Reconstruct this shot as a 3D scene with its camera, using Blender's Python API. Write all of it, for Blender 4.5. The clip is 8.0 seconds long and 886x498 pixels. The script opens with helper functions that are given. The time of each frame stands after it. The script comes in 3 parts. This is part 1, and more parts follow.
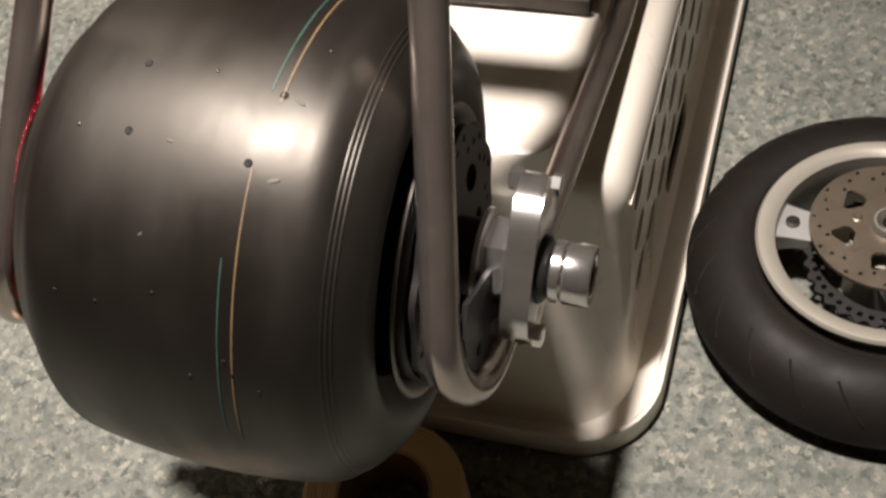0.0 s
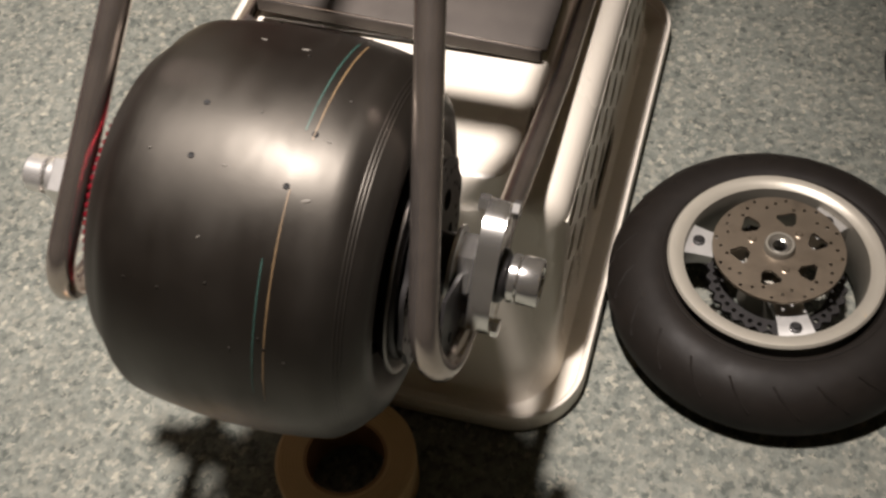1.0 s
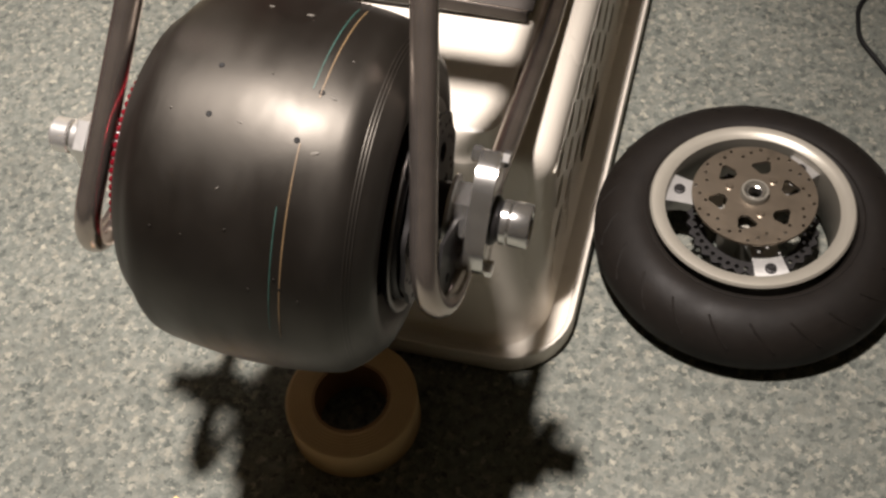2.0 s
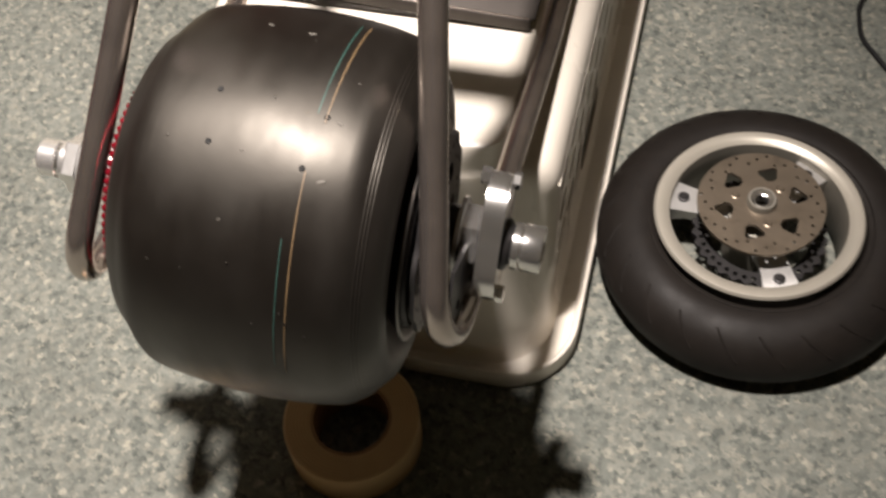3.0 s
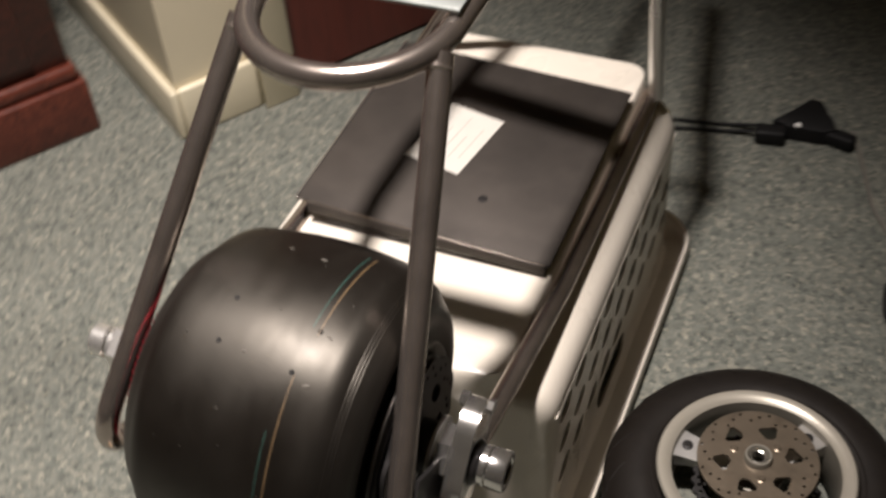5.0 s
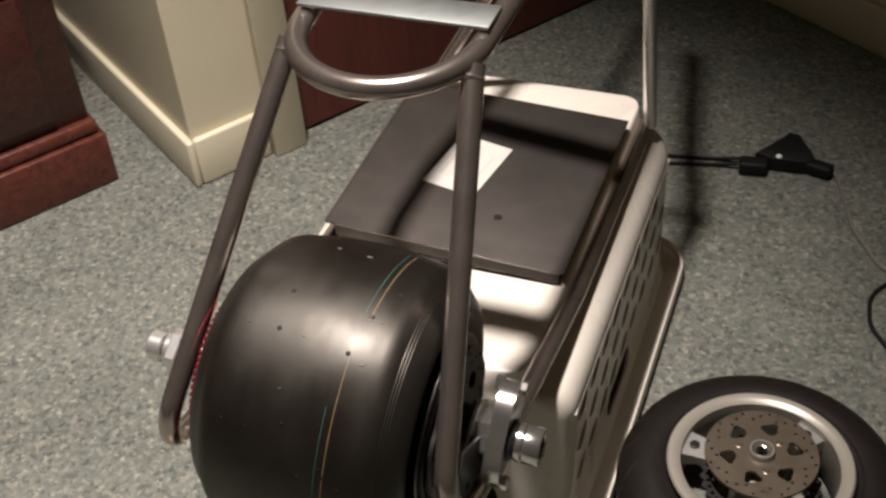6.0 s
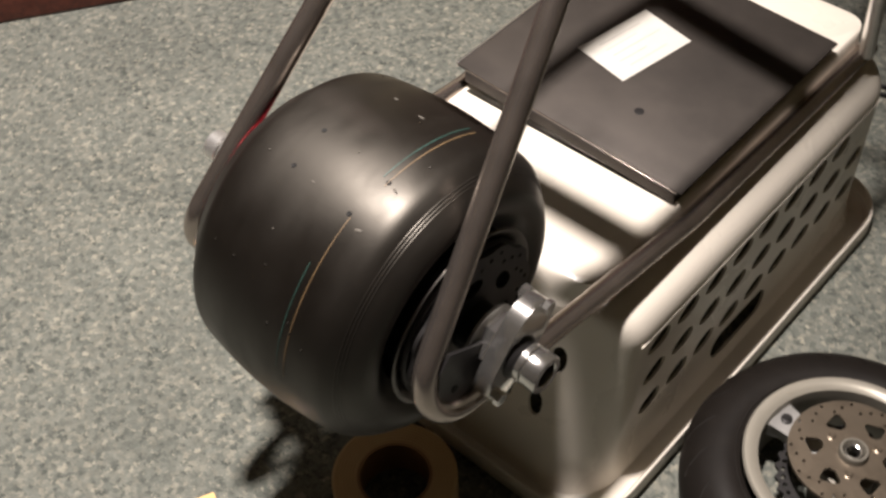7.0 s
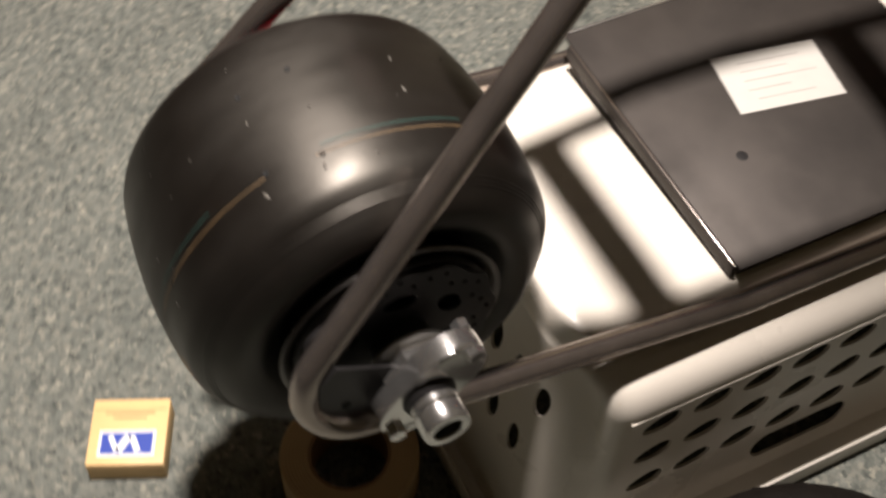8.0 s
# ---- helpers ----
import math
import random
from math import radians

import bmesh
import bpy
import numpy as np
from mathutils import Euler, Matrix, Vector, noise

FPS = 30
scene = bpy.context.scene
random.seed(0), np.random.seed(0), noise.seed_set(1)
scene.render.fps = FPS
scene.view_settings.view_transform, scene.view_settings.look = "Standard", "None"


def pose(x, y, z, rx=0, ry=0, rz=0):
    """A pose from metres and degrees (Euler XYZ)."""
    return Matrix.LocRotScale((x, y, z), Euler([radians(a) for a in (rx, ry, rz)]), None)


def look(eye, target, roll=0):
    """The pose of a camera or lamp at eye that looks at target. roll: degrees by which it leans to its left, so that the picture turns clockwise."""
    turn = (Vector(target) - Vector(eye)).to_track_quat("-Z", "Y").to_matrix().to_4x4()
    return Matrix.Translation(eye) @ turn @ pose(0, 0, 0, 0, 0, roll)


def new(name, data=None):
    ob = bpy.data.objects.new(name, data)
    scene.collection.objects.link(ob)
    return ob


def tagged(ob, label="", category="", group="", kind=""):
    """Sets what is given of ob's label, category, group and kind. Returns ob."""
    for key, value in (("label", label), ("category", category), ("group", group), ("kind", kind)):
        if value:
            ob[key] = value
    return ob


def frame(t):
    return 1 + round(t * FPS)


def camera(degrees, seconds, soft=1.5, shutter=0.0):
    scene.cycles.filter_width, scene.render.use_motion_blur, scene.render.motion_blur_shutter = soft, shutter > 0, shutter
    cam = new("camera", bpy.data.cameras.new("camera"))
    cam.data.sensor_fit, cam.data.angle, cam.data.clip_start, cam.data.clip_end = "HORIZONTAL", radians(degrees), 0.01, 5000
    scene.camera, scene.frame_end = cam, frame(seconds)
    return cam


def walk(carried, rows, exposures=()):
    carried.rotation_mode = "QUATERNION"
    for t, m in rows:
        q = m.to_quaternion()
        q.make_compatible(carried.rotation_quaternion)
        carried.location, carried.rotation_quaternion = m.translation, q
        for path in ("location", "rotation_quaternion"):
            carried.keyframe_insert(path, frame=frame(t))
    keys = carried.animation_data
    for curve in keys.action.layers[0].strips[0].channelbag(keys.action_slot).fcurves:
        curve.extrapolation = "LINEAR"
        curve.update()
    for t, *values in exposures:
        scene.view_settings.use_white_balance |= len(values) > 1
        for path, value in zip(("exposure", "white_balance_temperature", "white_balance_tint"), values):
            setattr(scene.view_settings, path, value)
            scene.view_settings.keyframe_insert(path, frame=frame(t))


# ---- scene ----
cam = camera(40.0, 8.0, soft=2.6, shutter=0.5)
PATH = [
    (0, (0.304, -0.371, 0.909), (-0.251, 0.717, -0.633), -13.6),
    (0.5, (0.311, -0.406, 0.959), (-0.217, 0.738, -0.569), -11.2),
    (1, (0.306, -0.468, 1.055), (-0.119, 0.663, -0.538), -5.9),
    (1.5, (0.322, -0.518, 1.122), (-0.093, 0.59, -0.49), -5.9),
    (1.7, (0.326, -0.52, 1.115), (-0.095, 0.571, -0.507), -6.9),
    (2.8, (0.288, -0.5, 1.1), (-0.056, 0.588, -0.543), -4.9),
    (3, (0.286, -0.482, 1.095), (-0.076, 0.595, -0.551), -6.1),
    (3.5, (0.346, -0.431, 1.081), (-0.249, 0.622, -0.512), -9.1),
    (3.8, (0.409, -0.408, 1.074), (-0.302, 0.57, -0.519), -7.2),
    (4, (0.429, -0.395, 1.082), (-0.315, 0.603, -0.483), -4.9),
    (4.2, (0.451, -0.396, 1.099), (-0.33, 0.628, -0.432), -6.7),
    (4.5, (0.45, -0.412, 1.126), (-0.315, 0.682, -0.363), -4.8),
    (4.8, (0.436, -0.466, 1.162), (-0.272, 0.739, -0.269), -4.5),
    (5, (0.408, -0.522, 1.178), (-0.209, 0.768, -0.22), -4.9),
    (5.2, (0.388, -0.581, 1.198), (-0.171, 0.789, -0.147), -5.7),
    (6.3, (0.428, -0.652, 1.197), (-0.232, 0.718, -0.103), -4.7),
    (6.5, (0.466, -0.59, 1.176), (-0.355, 0.614, -0.194), -5.7),
    (7, (0.526, -0.456, 1.142), (-0.398, 0.52, -0.34), -2.6),
    (7.5, (0.499, -0.337, 1.124), (-0.485, 0.506, -0.4), -0.3),
    (8, (0.543, -0.189, 1.068), (-0.55, 0.384, -0.506), 1.9),
]
walk(cam, [(t, look(eye, target, roll)) for t, eye, target, roll in PATH],
     [(0.0, -0.12), (1.5, -0.2), (3.0, -0.1), (4.0, -0.25), (4.6, -0.42), (5.0, -0.55), (5.6, -0.6), (6.3, -0.45), (7.0, -0.33), (7.5, -0.44), (8.0, -0.54)])

# ---- light ----
LAMP = (-0.128, 0.03, 2.98)
world = bpy.data.worlds.new("room_dark")
scene.world = world
world.use_nodes = True
world.node_tree.nodes["Background"].inputs[0].default_value = (0.004, 0.004, 0.004, 1)
world.node_tree.nodes["Background"].inputs[1].default_value = 1.0
AIM = (-0.48, -0.12, 0.0)
bulb = bpy.data.lights.new("ceiling_bulb", "SPOT")
bulb.spot_size, bulb.spot_blend = radians(62), 1.0
bulb.shadow_soft_size, bulb.energy, bulb.color = 0.082, 1080.0, (1.0, 0.902, 0.848)
bulb_ob = new("ceiling_bulb", bulb)
bulb_ob.matrix_world = look(LAMP, AIM)
scene.view_settings.exposure = 0.0


# ---- materials ----
def material(name, colour, rough=0.5, metal=0.0, vary=0.15, scale=40.0, bump=0.0, bump_scale=200.0, stain=0.0, stain_scale=6.0, coat=0.0, spec=0.5, gloss=0.25, stretch=None):
    m = bpy.data.materials.new(name)
    m.use_nodes = True
    t = m.node_tree
    n, l = t.nodes, t.links
    b = n["Principled BSDF"]
    b.inputs["Metallic"].default_value = metal
    b.inputs["Coat Weight"].default_value = coat
    b.inputs["Specular IOR Level"].default_value = spec
    co = n.new("ShaderNodeTexCoord")
    fine = n.new("ShaderNodeTexNoise")
    fine.inputs["Scale"].default_value, fine.inputs["Detail"].default_value = scale, 6
    l.new(co.outputs["Object"], fine.inputs["Vector"])
    wide = n.new("ShaderNodeTexNoise")
    wide.inputs["Scale"].default_value, wide.inputs["Detail"].default_value = stain_scale, 4
    if stretch:
        mp = n.new("ShaderNodeMapping")
        mp.inputs["Scale"].default_value = stretch
        l.new(co.outputs["Object"], mp.inputs["Vector"])
        l.new(mp.outputs["Vector"], wide.inputs["Vector"])
    else:
        l.new(co.outputs["Object"], wide.inputs["Vector"])
    mix = n.new("ShaderNodeMix")
    mix.data_type = "RGBA"
    lo = [c * (1 - vary) for c in colour]
    hi = [min(1, c * (1 + vary)) for c in colour]
    mix.inputs["A"].default_value, mix.inputs["B"].default_value = (*lo, 1), (*hi, 1)
    l.new(fine.outputs["Fac"], mix.inputs["Factor"])
    out = mix.outputs["Result"]
    if stain:
        ramp = n.new("ShaderNodeMapRange")
        ramp.inputs[1].default_value, ramp.inputs[2].default_value = 0.45, 0.7
        ramp.inputs[3].default_value, ramp.inputs[4].default_value = 0.0, stain
        l.new(wide.outputs["Fac"], ramp.inputs[0])
        dirt = n.new("ShaderNodeMix")
        dirt.data_type = "RGBA"
        dirt.inputs["B"].default_value = (*[c * 0.45 for c in colour], 1)
        l.new(out, dirt.inputs["A"])
        l.new(ramp.outputs[0], dirt.inputs["Factor"])
        out = dirt.outputs["Result"]
    l.new(out, b.inputs["Base Color"])
    rr = n.new("ShaderNodeMapRange")
    rr.inputs[3].default_value, rr.inputs[4].default_value = max(0.02, rough * (1 - gloss)), min(1, rough * (1 + gloss))
    l.new(wide.outputs["Fac"], rr.inputs[0])
    l.new(rr.outputs[0], b.inputs["Roughness"])
    if bump:
        bn = n.new("ShaderNodeTexNoise")
        bn.inputs["Scale"].default_value, bn.inputs["Detail"].default_value = bump_scale, 5
        l.new(co.outputs["Object"], bn.inputs["Vector"])
        bp = n.new("ShaderNodeBump")
        bp.inputs["Strength"].default_value, bp.inputs["Distance"].default_value = bump, 0.002
        l.new(bn.outputs["Fac"], bp.inputs["Height"])
        l.new(bp.outputs["Normal"], b.inputs["Normal"])
    return m


def carpet_material():
    m = bpy.data.materials.new("speckled_carpet")
    m.use_nodes = True
    t = m.node_tree
    n, l = t.nodes, t.links
    b = n["Principled BSDF"]
    b.inputs["Roughness"].default_value, b.inputs["Specular IOR Level"].default_value = 0.95, 0.1
    co = n.new("ShaderNodeTexCoord")
    cells = n.new("ShaderNodeTexVoronoi")
    cells.inputs["Scale"].default_value = 185
    warp = n.new("ShaderNodeTexNoise")
    warp.inputs["Scale"].default_value, warp.inputs["Detail"].default_value = 240, 3
    l.new(co.outputs["Object"], warp.inputs["Vector"])
    bend = n.new("ShaderNodeMix")
    bend.data_type, bend.blend_type = "RGBA", "LINEAR_LIGHT"
    bend.inputs["Factor"].default_value = 0.006
    l.new(co.outputs["Object"], bend.inputs["A"])
    l.new(warp.outputs["Color"], bend.inputs["B"])
    l.new(bend.outputs["Result"], cells.inputs["Vector"])
    sep = n.new("ShaderNodeSeparateColor")
    l.new(cells.outputs["Color"], sep.inputs[0])
    ramp = n.new("ShaderNodeValToRGB")
    e = ramp.color_ramp.elements
    e[0].position, e[0].color = 0.0, (0.077, 0.084, 0.075, 1)
    e[1].position, e[1].color = 1.0, (0.272, 0.262, 0.214, 1)
    for pos, col in ((0.15, (0.114, 0.122, 0.108, 1)), (0.5, (0.150, 0.156, 0.137, 1)), (0.8, (0.172, 0.174, 0.149, 1)), (0.93, (0.217, 0.213, 0.178, 1))):
        k = e.new(pos)
        k.color = col
    l.new(sep.outputs[0], ramp.inputs[0])
    tuft = n.new("ShaderNodeTexNoise")
    tuft.inputs["Scale"].default_value, tuft.inputs["Detail"].default_value = 90, 8
    l.new(co.outputs["Object"], tuft.inputs["Vector"])
    big = n.new("ShaderNodeTexNoise")
    big.inputs["Scale"].default_value, big.inputs["Detail"].default_value = 5, 3
    l.new(co.outputs["Object"], big.inputs["Vector"])
    add = n.new("ShaderNodeMath")
    add.operation = "MULTIPLY_ADD"
    add.inputs[1].default_value, add.inputs[2].default_value = 0.9, 0.1
    l.new(big.outputs["Fac"], add.inputs[0])
    mul = n.new("ShaderNodeMix")
    mul.data_type, mul.blend_type = "RGBA", "OVERLAY"
    mul.inputs["Factor"].default_value = 0.45
    l.new(ramp.outputs[0], mul.inputs["A"])
    l.new(tuft.outputs["Fac"], mul.inputs["B"])
    mul2 = n.new("ShaderNodeMix")
    mul2.data_type, mul2.blend_type = "RGBA", "OVERLAY"
    mul2.inputs["Factor"].default_value = 0.35
    l.new(mul.outputs["Result"], mul2.inputs["A"])
    l.new(add.outputs[0], mul2.inputs["B"])
    l.new(mul2.outputs["Result"], b.inputs["Base Color"])
    bp = n.new("ShaderNodeBump")
    bp.inputs["Strength"].default_value, bp.inputs["Distance"].default_value = 0.9, 0.003
    l.new(tuft.outputs["Fac"], bp.inputs["Height"])
    bp2 = n.new("ShaderNodeBump")
    bp2.inputs["Strength"].default_value, bp2.inputs["Distance"].default_value = 0.7, 0.002
    l.new(cells.outputs["Distance"], bp2.inputs["Height"])
    l.new(bp.outputs["Normal"], bp2.inputs["Normal"])
    l.new(bp2.outputs["Normal"], b.inputs["Normal"])
    return m


def wood_material(name, dark, light, along=(1.0, 14.0, 14.0)):
    m = bpy.data.materials.new(name)
    m.use_nodes = True
    t = m.node_tree
    n, l = t.nodes, t.links
    b = n["Principled BSDF"]
    b.inputs["Roughness"].default_value = 0.32
    co = n.new("ShaderNodeTexCoord")
    mp = n.new("ShaderNodeMapping")
    mp.inputs["Scale"].default_value = along
    l.new(co.outputs["Object"], mp.inputs["Vector"])
    no = n.new("ShaderNodeTexNoise")
    no.inputs["Scale"].default_value, no.inputs["Detail"].default_value, no.inputs["Distortion"].default_value = 6, 8, 1.2
    l.new(mp.outputs["Vector"], no.inputs["Vector"])
    ramp = n.new("ShaderNodeValToRGB")
    ramp.color_ramp.elements[0].position, ramp.color_ramp.elements[0].color = 0.3, (*dark, 1)
    ramp.color_ramp.elements[1].position, ramp.color_ramp.elements[1].color = 0.7, (*light, 1)
    l.new(no.outputs["Fac"], ramp.inputs[0])
    l.new(ramp.outputs[0], b.inputs["Base Color"])
    bp = n.new("ShaderNodeBump")
    bp.inputs["Strength"].default_value, bp.inputs["Distance"].default_value = 0.15, 0.001
    l.new(no.outputs["Fac"], bp.inputs["Height"])
    l.new(bp.outputs["Normal"], b.inputs["Normal"])
    return m


CARPET = carpet_material()
WALL = material("cream_wall_paint", (0.60, 0.54, 0.40), 0.7, vary=0.04, scale=12, bump=0.15, bump_scale=150)
TRIM = material("cream_gloss_paint", (0.66, 0.60, 0.45), 0.35, vary=0.04, bump=0.05, bump_scale=60)
CEIL = material("white_ceiling_paint", (0.78, 0.76, 0.72), 0.9, vary=0.03, bump=0.2, bump_scale=120)
MAHOGANY = wood_material("mahogany", (0.050, 0.011, 0.007), (0.125, 0.030, 0.017))
# same mahogany at about half tone: the shade under the top, put into the colour
MAHOGANY_SHADED = wood_material("shaded_mahogany", (0.022, 0.006, 0.004), (0.065, 0.016, 0.010))
DOOR_RED = wood_material("red_brown_door", (0.12, 0.020, 0.013), (0.18, 0.032, 0.020), (14.0, 14.0, 1.0))
RUBBER = material("slick_rubber", (0.0055, 0.0044, 0.0036), 0.46, vary=0.4, scale=45, bump=0.06, bump_scale=50, stain=0.3, stain_scale=12, coat=0.03, spec=0.68, gloss=0.62, stretch=(2.0, 0.8, 0.8))
# the slick is scuffed round its girth, which draws its shine out along the axle
RUBBER.node_tree.nodes["Principled BSDF"].inputs["Coat Roughness"].default_value = 0.26
RUBBER.node_tree.nodes["Principled BSDF"].inputs["Specular Tint"].default_value = (1.0, 0.93, 0.82, 1)
scuffing = RUBBER.node_tree.nodes.new("ShaderNodeTangent")
scuffing.direction_type, scuffing.axis = "RADIAL", "X"
RUBBER.node_tree.links.new(scuffing.outputs["Tangent"], RUBBER.node_tree.nodes["Principled BSDF"].inputs["Tangent"])
RUBBER.node_tree.nodes["Principled BSDF"].inputs["Anisotropic"].default_value = 0.3
RUBBER.node_tree.nodes["Principled BSDF"].inputs["Anisotropic Rotation"].default_value = 0.25
OLD_RUBBER = material("dull_tyre_rubber", (0.0108, 0.0088, 0.0074), 0.55, vary=0.3, scale=70, bump=0.10, bump_scale=120, stain=0.3, stain_scale=20, spec=0.15, gloss=0.4)
STEEL = material("bare_tube_steel", (0.46, 0.40, 0.36), 0.23, 0.92, vary=0.22, scale=55, bump=0.03, bump_scale=300, stain=0.35, stain_scale=18)
SHEET = material("dark_mill_steel_sheet", (0.056, 0.048, 0.042), 0.60, 0.55, vary=0.35, scale=24, stain=0.55, stain_scale=11, gloss=0.35)
PLATE = material("galvanised_flat_bar", (0.30, 0.32, 0.31), 0.55, 1.0, vary=0.15, scale=35, stain=0.25, stain_scale=30)
ALU = material("machined_aluminium", (0.76, 0.745, 0.72), 0.17, 0.95, vary=0.06, scale=90, bump=0.03, bump_scale=400)
BRUSHED = material("brushed_aluminium", (0.84, 0.825, 0.80), 0.28, 0.86, vary=0.08, scale=90, bump=0.05, bump_scale=300)
CAST = material("cast_aluminium", (0.64, 0.63, 0.61), 0.34, 0.75, vary=0.1, scale=80, bump=0.08, bump_scale=300)
BLACKMETAL = material("black_oxide_metal", (0.035, 0.033, 0.033), 0.4, 0.6, vary=0.2, scale=70, bump=0.05)
PLASTIC = material("off_white_plastic", (0.74, 0.685, 0.60), 0.28, vary=0.03, scale=30, bump=0.05, bump_scale=420, stain=0.05, stain_scale=8)
RED = material("dark_red_anodised", (0.09, 0.004, 0.008), 0.25, 0.9, vary=0.2, scale=120)
DISC = material("brown_brake_disc_steel", (0.25, 0.205, 0.155), 0.36, 0.85, vary=0.35, scale=60, stain=0.5, stain_scale=30, bump=0.1)
RIMPAINT = material("champagne_rim_paint", (0.35, 0.325, 0.275), 0.34, 0.35, vary=0.06, scale=60, bump=0.04)
BARREL = material("dull_rim_barrel", (0.20, 0.185, 0.155), 0.5, 0.4, vary=0.12, scale=60, stain=0.3, stain_scale=30)
PAPER = material("white_paper_label", (0.52, 0.50, 0.46), 0.6, vary=0.05, scale=60, bump=0.1, bump_scale=80)
INK = material("grey_ink", (0.41, 0.39, 0.36), 0.7, vary=0.2)
TAPE = material("masking_tape", (0.52, 0.35, 0.17), 0.6, vary=0.08, scale=60, bump=0.1, bump_scale=300)
CORE = material("cardboard_core", (0.30, 0.18, 0.09), 0.85, vary=0.15, scale=60)
CARTON = material("pale_orange_carton", (0.74, 0.49, 0.22), 0.55, vary=0.06, scale=30, stain=0.12, stain_scale=25)
BLUE = material("blue_print", (0.02, 0.05, 0.33), 0.5, vary=0.08)
WHITEINK = material("white_print", (0.80, 0.80, 0.78), 0.5, vary=0.05)
YELLOWLINE = material("yellow_tread_line", (0.12, 0.078, 0.038), 0.5, vary=0.6, scale=120)
GREENLINE = material("green_tread_line", (0.020, 0.055, 0.045), 0.5, vary=0.6, scale=120)
SCUFF = material("pale_rubber_scuff", (0.10, 0.09, 0.075), 0.6, vary=0.3, scale=200)
# near-black that stands in for the shade inside holes
HOLE = material("hole_shade_black", (0.006, 0.006, 0.006), 0.8, vary=0.2)
BLACKPLASTIC = material("black_plastic", (0.006, 0.006, 0.0065), 0.6, vary=0.15, bump=0.05, spec=0.25)
RIMLIP = material("dull_grey_rim_lip", (0.20, 0.19, 0.18), 0.38, 0.9, vary=0.2, scale=80)
REDBEAD = material("red_coated_chain", (0.36, 0.014, 0.032), 0.22, 0.75, vary=0.2, scale=120)
GREYCABLE = material("grey_cable", (0.16, 0.15, 0.13), 0.5, vary=0.1)
GLASS = bpy.data.materials.new("lamp_opal")
GLASS.use_nodes = True
GLASS.node_tree.nodes["Principled BSDF"].inputs["Base Color"].default_value = (0.9, 0.88, 0.82, 1)
GLASS.node_tree.nodes["Principled BSDF"].inputs["Emission Color"].default_value = (1.0, 0.87, 0.70, 1)
GLASS.node_tree.nodes["Principled BSDF"].inputs["Emission Strength"].default_value = 50.0


# ---- mesh helpers ----
def part(name, bm, mat, parent=None, label="", smooth=True):
    bmesh.ops.recalc_face_normals(bm, faces=bm.faces)
    me = bpy.data.meshes.new(name)
    bm.to_mesh(me)
    bm.free()
    me.materials.append(mat)
    if smooth:
        me.polygons.foreach_set("use_smooth", [True] * len(me.polygons))
        me.set_sharp_from_angle(angle=radians(38))
    ob = new(name, me)
    if parent:
        ob.parent = parent
        ob.matrix_parent_inverse = parent.matrix_world.inverted()
    return tagged(ob, label)


def thing(name, place, label, category, group="", kind="", turn=0.0):
    ob = new(name)
    ob.matrix_world = pose(*place, 0, 0, turn)
    ob.empty_display_size = 0.05
    return tagged(ob, label, category, group, kind)


def box(lo, hi, bevel=0.002, m=None, segs=2):
    bm = bmesh.new()
    bmesh.ops.create_cube(bm, size=1)
    c = (Vector(lo) + Vector(hi)) / 2
    d = Vector(hi) - Vector(lo)
    bmesh.ops.transform(bm, matrix=Matrix.Translation(c) @ Matrix.Diagonal((*d, 1)), verts=bm.verts)
    if bevel:
        bmesh.ops.bevel(bm, geom=bm.edges, offset=bevel, segments=segs, affect="EDGES", profile=0.5)
    if m:
        bmesh.ops.transform(bm, matrix=m, verts=bm.verts)
    return bm


def lathe(profile, n=64, m=None, closed=False):
    """Turns (radius, height) pairs round z; m places it."""
    bm = bmesh.new()
    rings = []
    for r, h in profile:
        if r < 1e-6:
            rings.append([bm.verts.new((0, 0, h))])
        else:
            rings.append([bm.verts.new((r * math.cos(2 * math.pi * k / n), r * math.sin(2 * math.pi * k / n), h)) for k in range(n)])
    pairs = list(zip(rings, rings[1:]))
    if closed:
        pairs.append((rings[-1], rings[0]))
    for a, b in pairs:
        for k in range(n):
            j = (k + 1) % n
            vs = [a[k % len(a)], a[j % len(a)], b[j % len(b)], b[k % len(b)]]
            vs = list(dict.fromkeys(vs))
            if len(vs) > 2:
                bm.faces.new(vs)
    if m:
        bmesh.ops.transform(bm, matrix=m, verts=bm.verts)
    return bm


def along_x(x, y, z):
    return Matrix.Translation((x, y, z)) @ Matrix.Rotation(radians(90), 4, "Y")


def filleted(pts, radius, steps=10):
    pts = [Vector(p) for p in pts]
    out = [pts[0]]
    for a, b, c in zip(pts, pts[1:], pts[2:]):
        u, v = (a - b).normalized(), (c - b).normalized()
        half = u.angle(v) / 2
        reach = min(radius / math.tan(half), 0.49 * (a - b).length, 0.49 * (c - b).length)
        r = reach * math.tan(half)
        centre = b + (u + v).normalized() * (r / math.sin(half))
        p, q = b + u * reach - centre, b + v * reach - centre
        ang = p.angle(q)
        for k in range(steps + 1):
            s = k / steps
            out.append(centre + (p * math.sin((1 - s) * ang) + q * math.sin(s * ang)) / math.sin(ang))
    out.append(pts[-1])
    return out


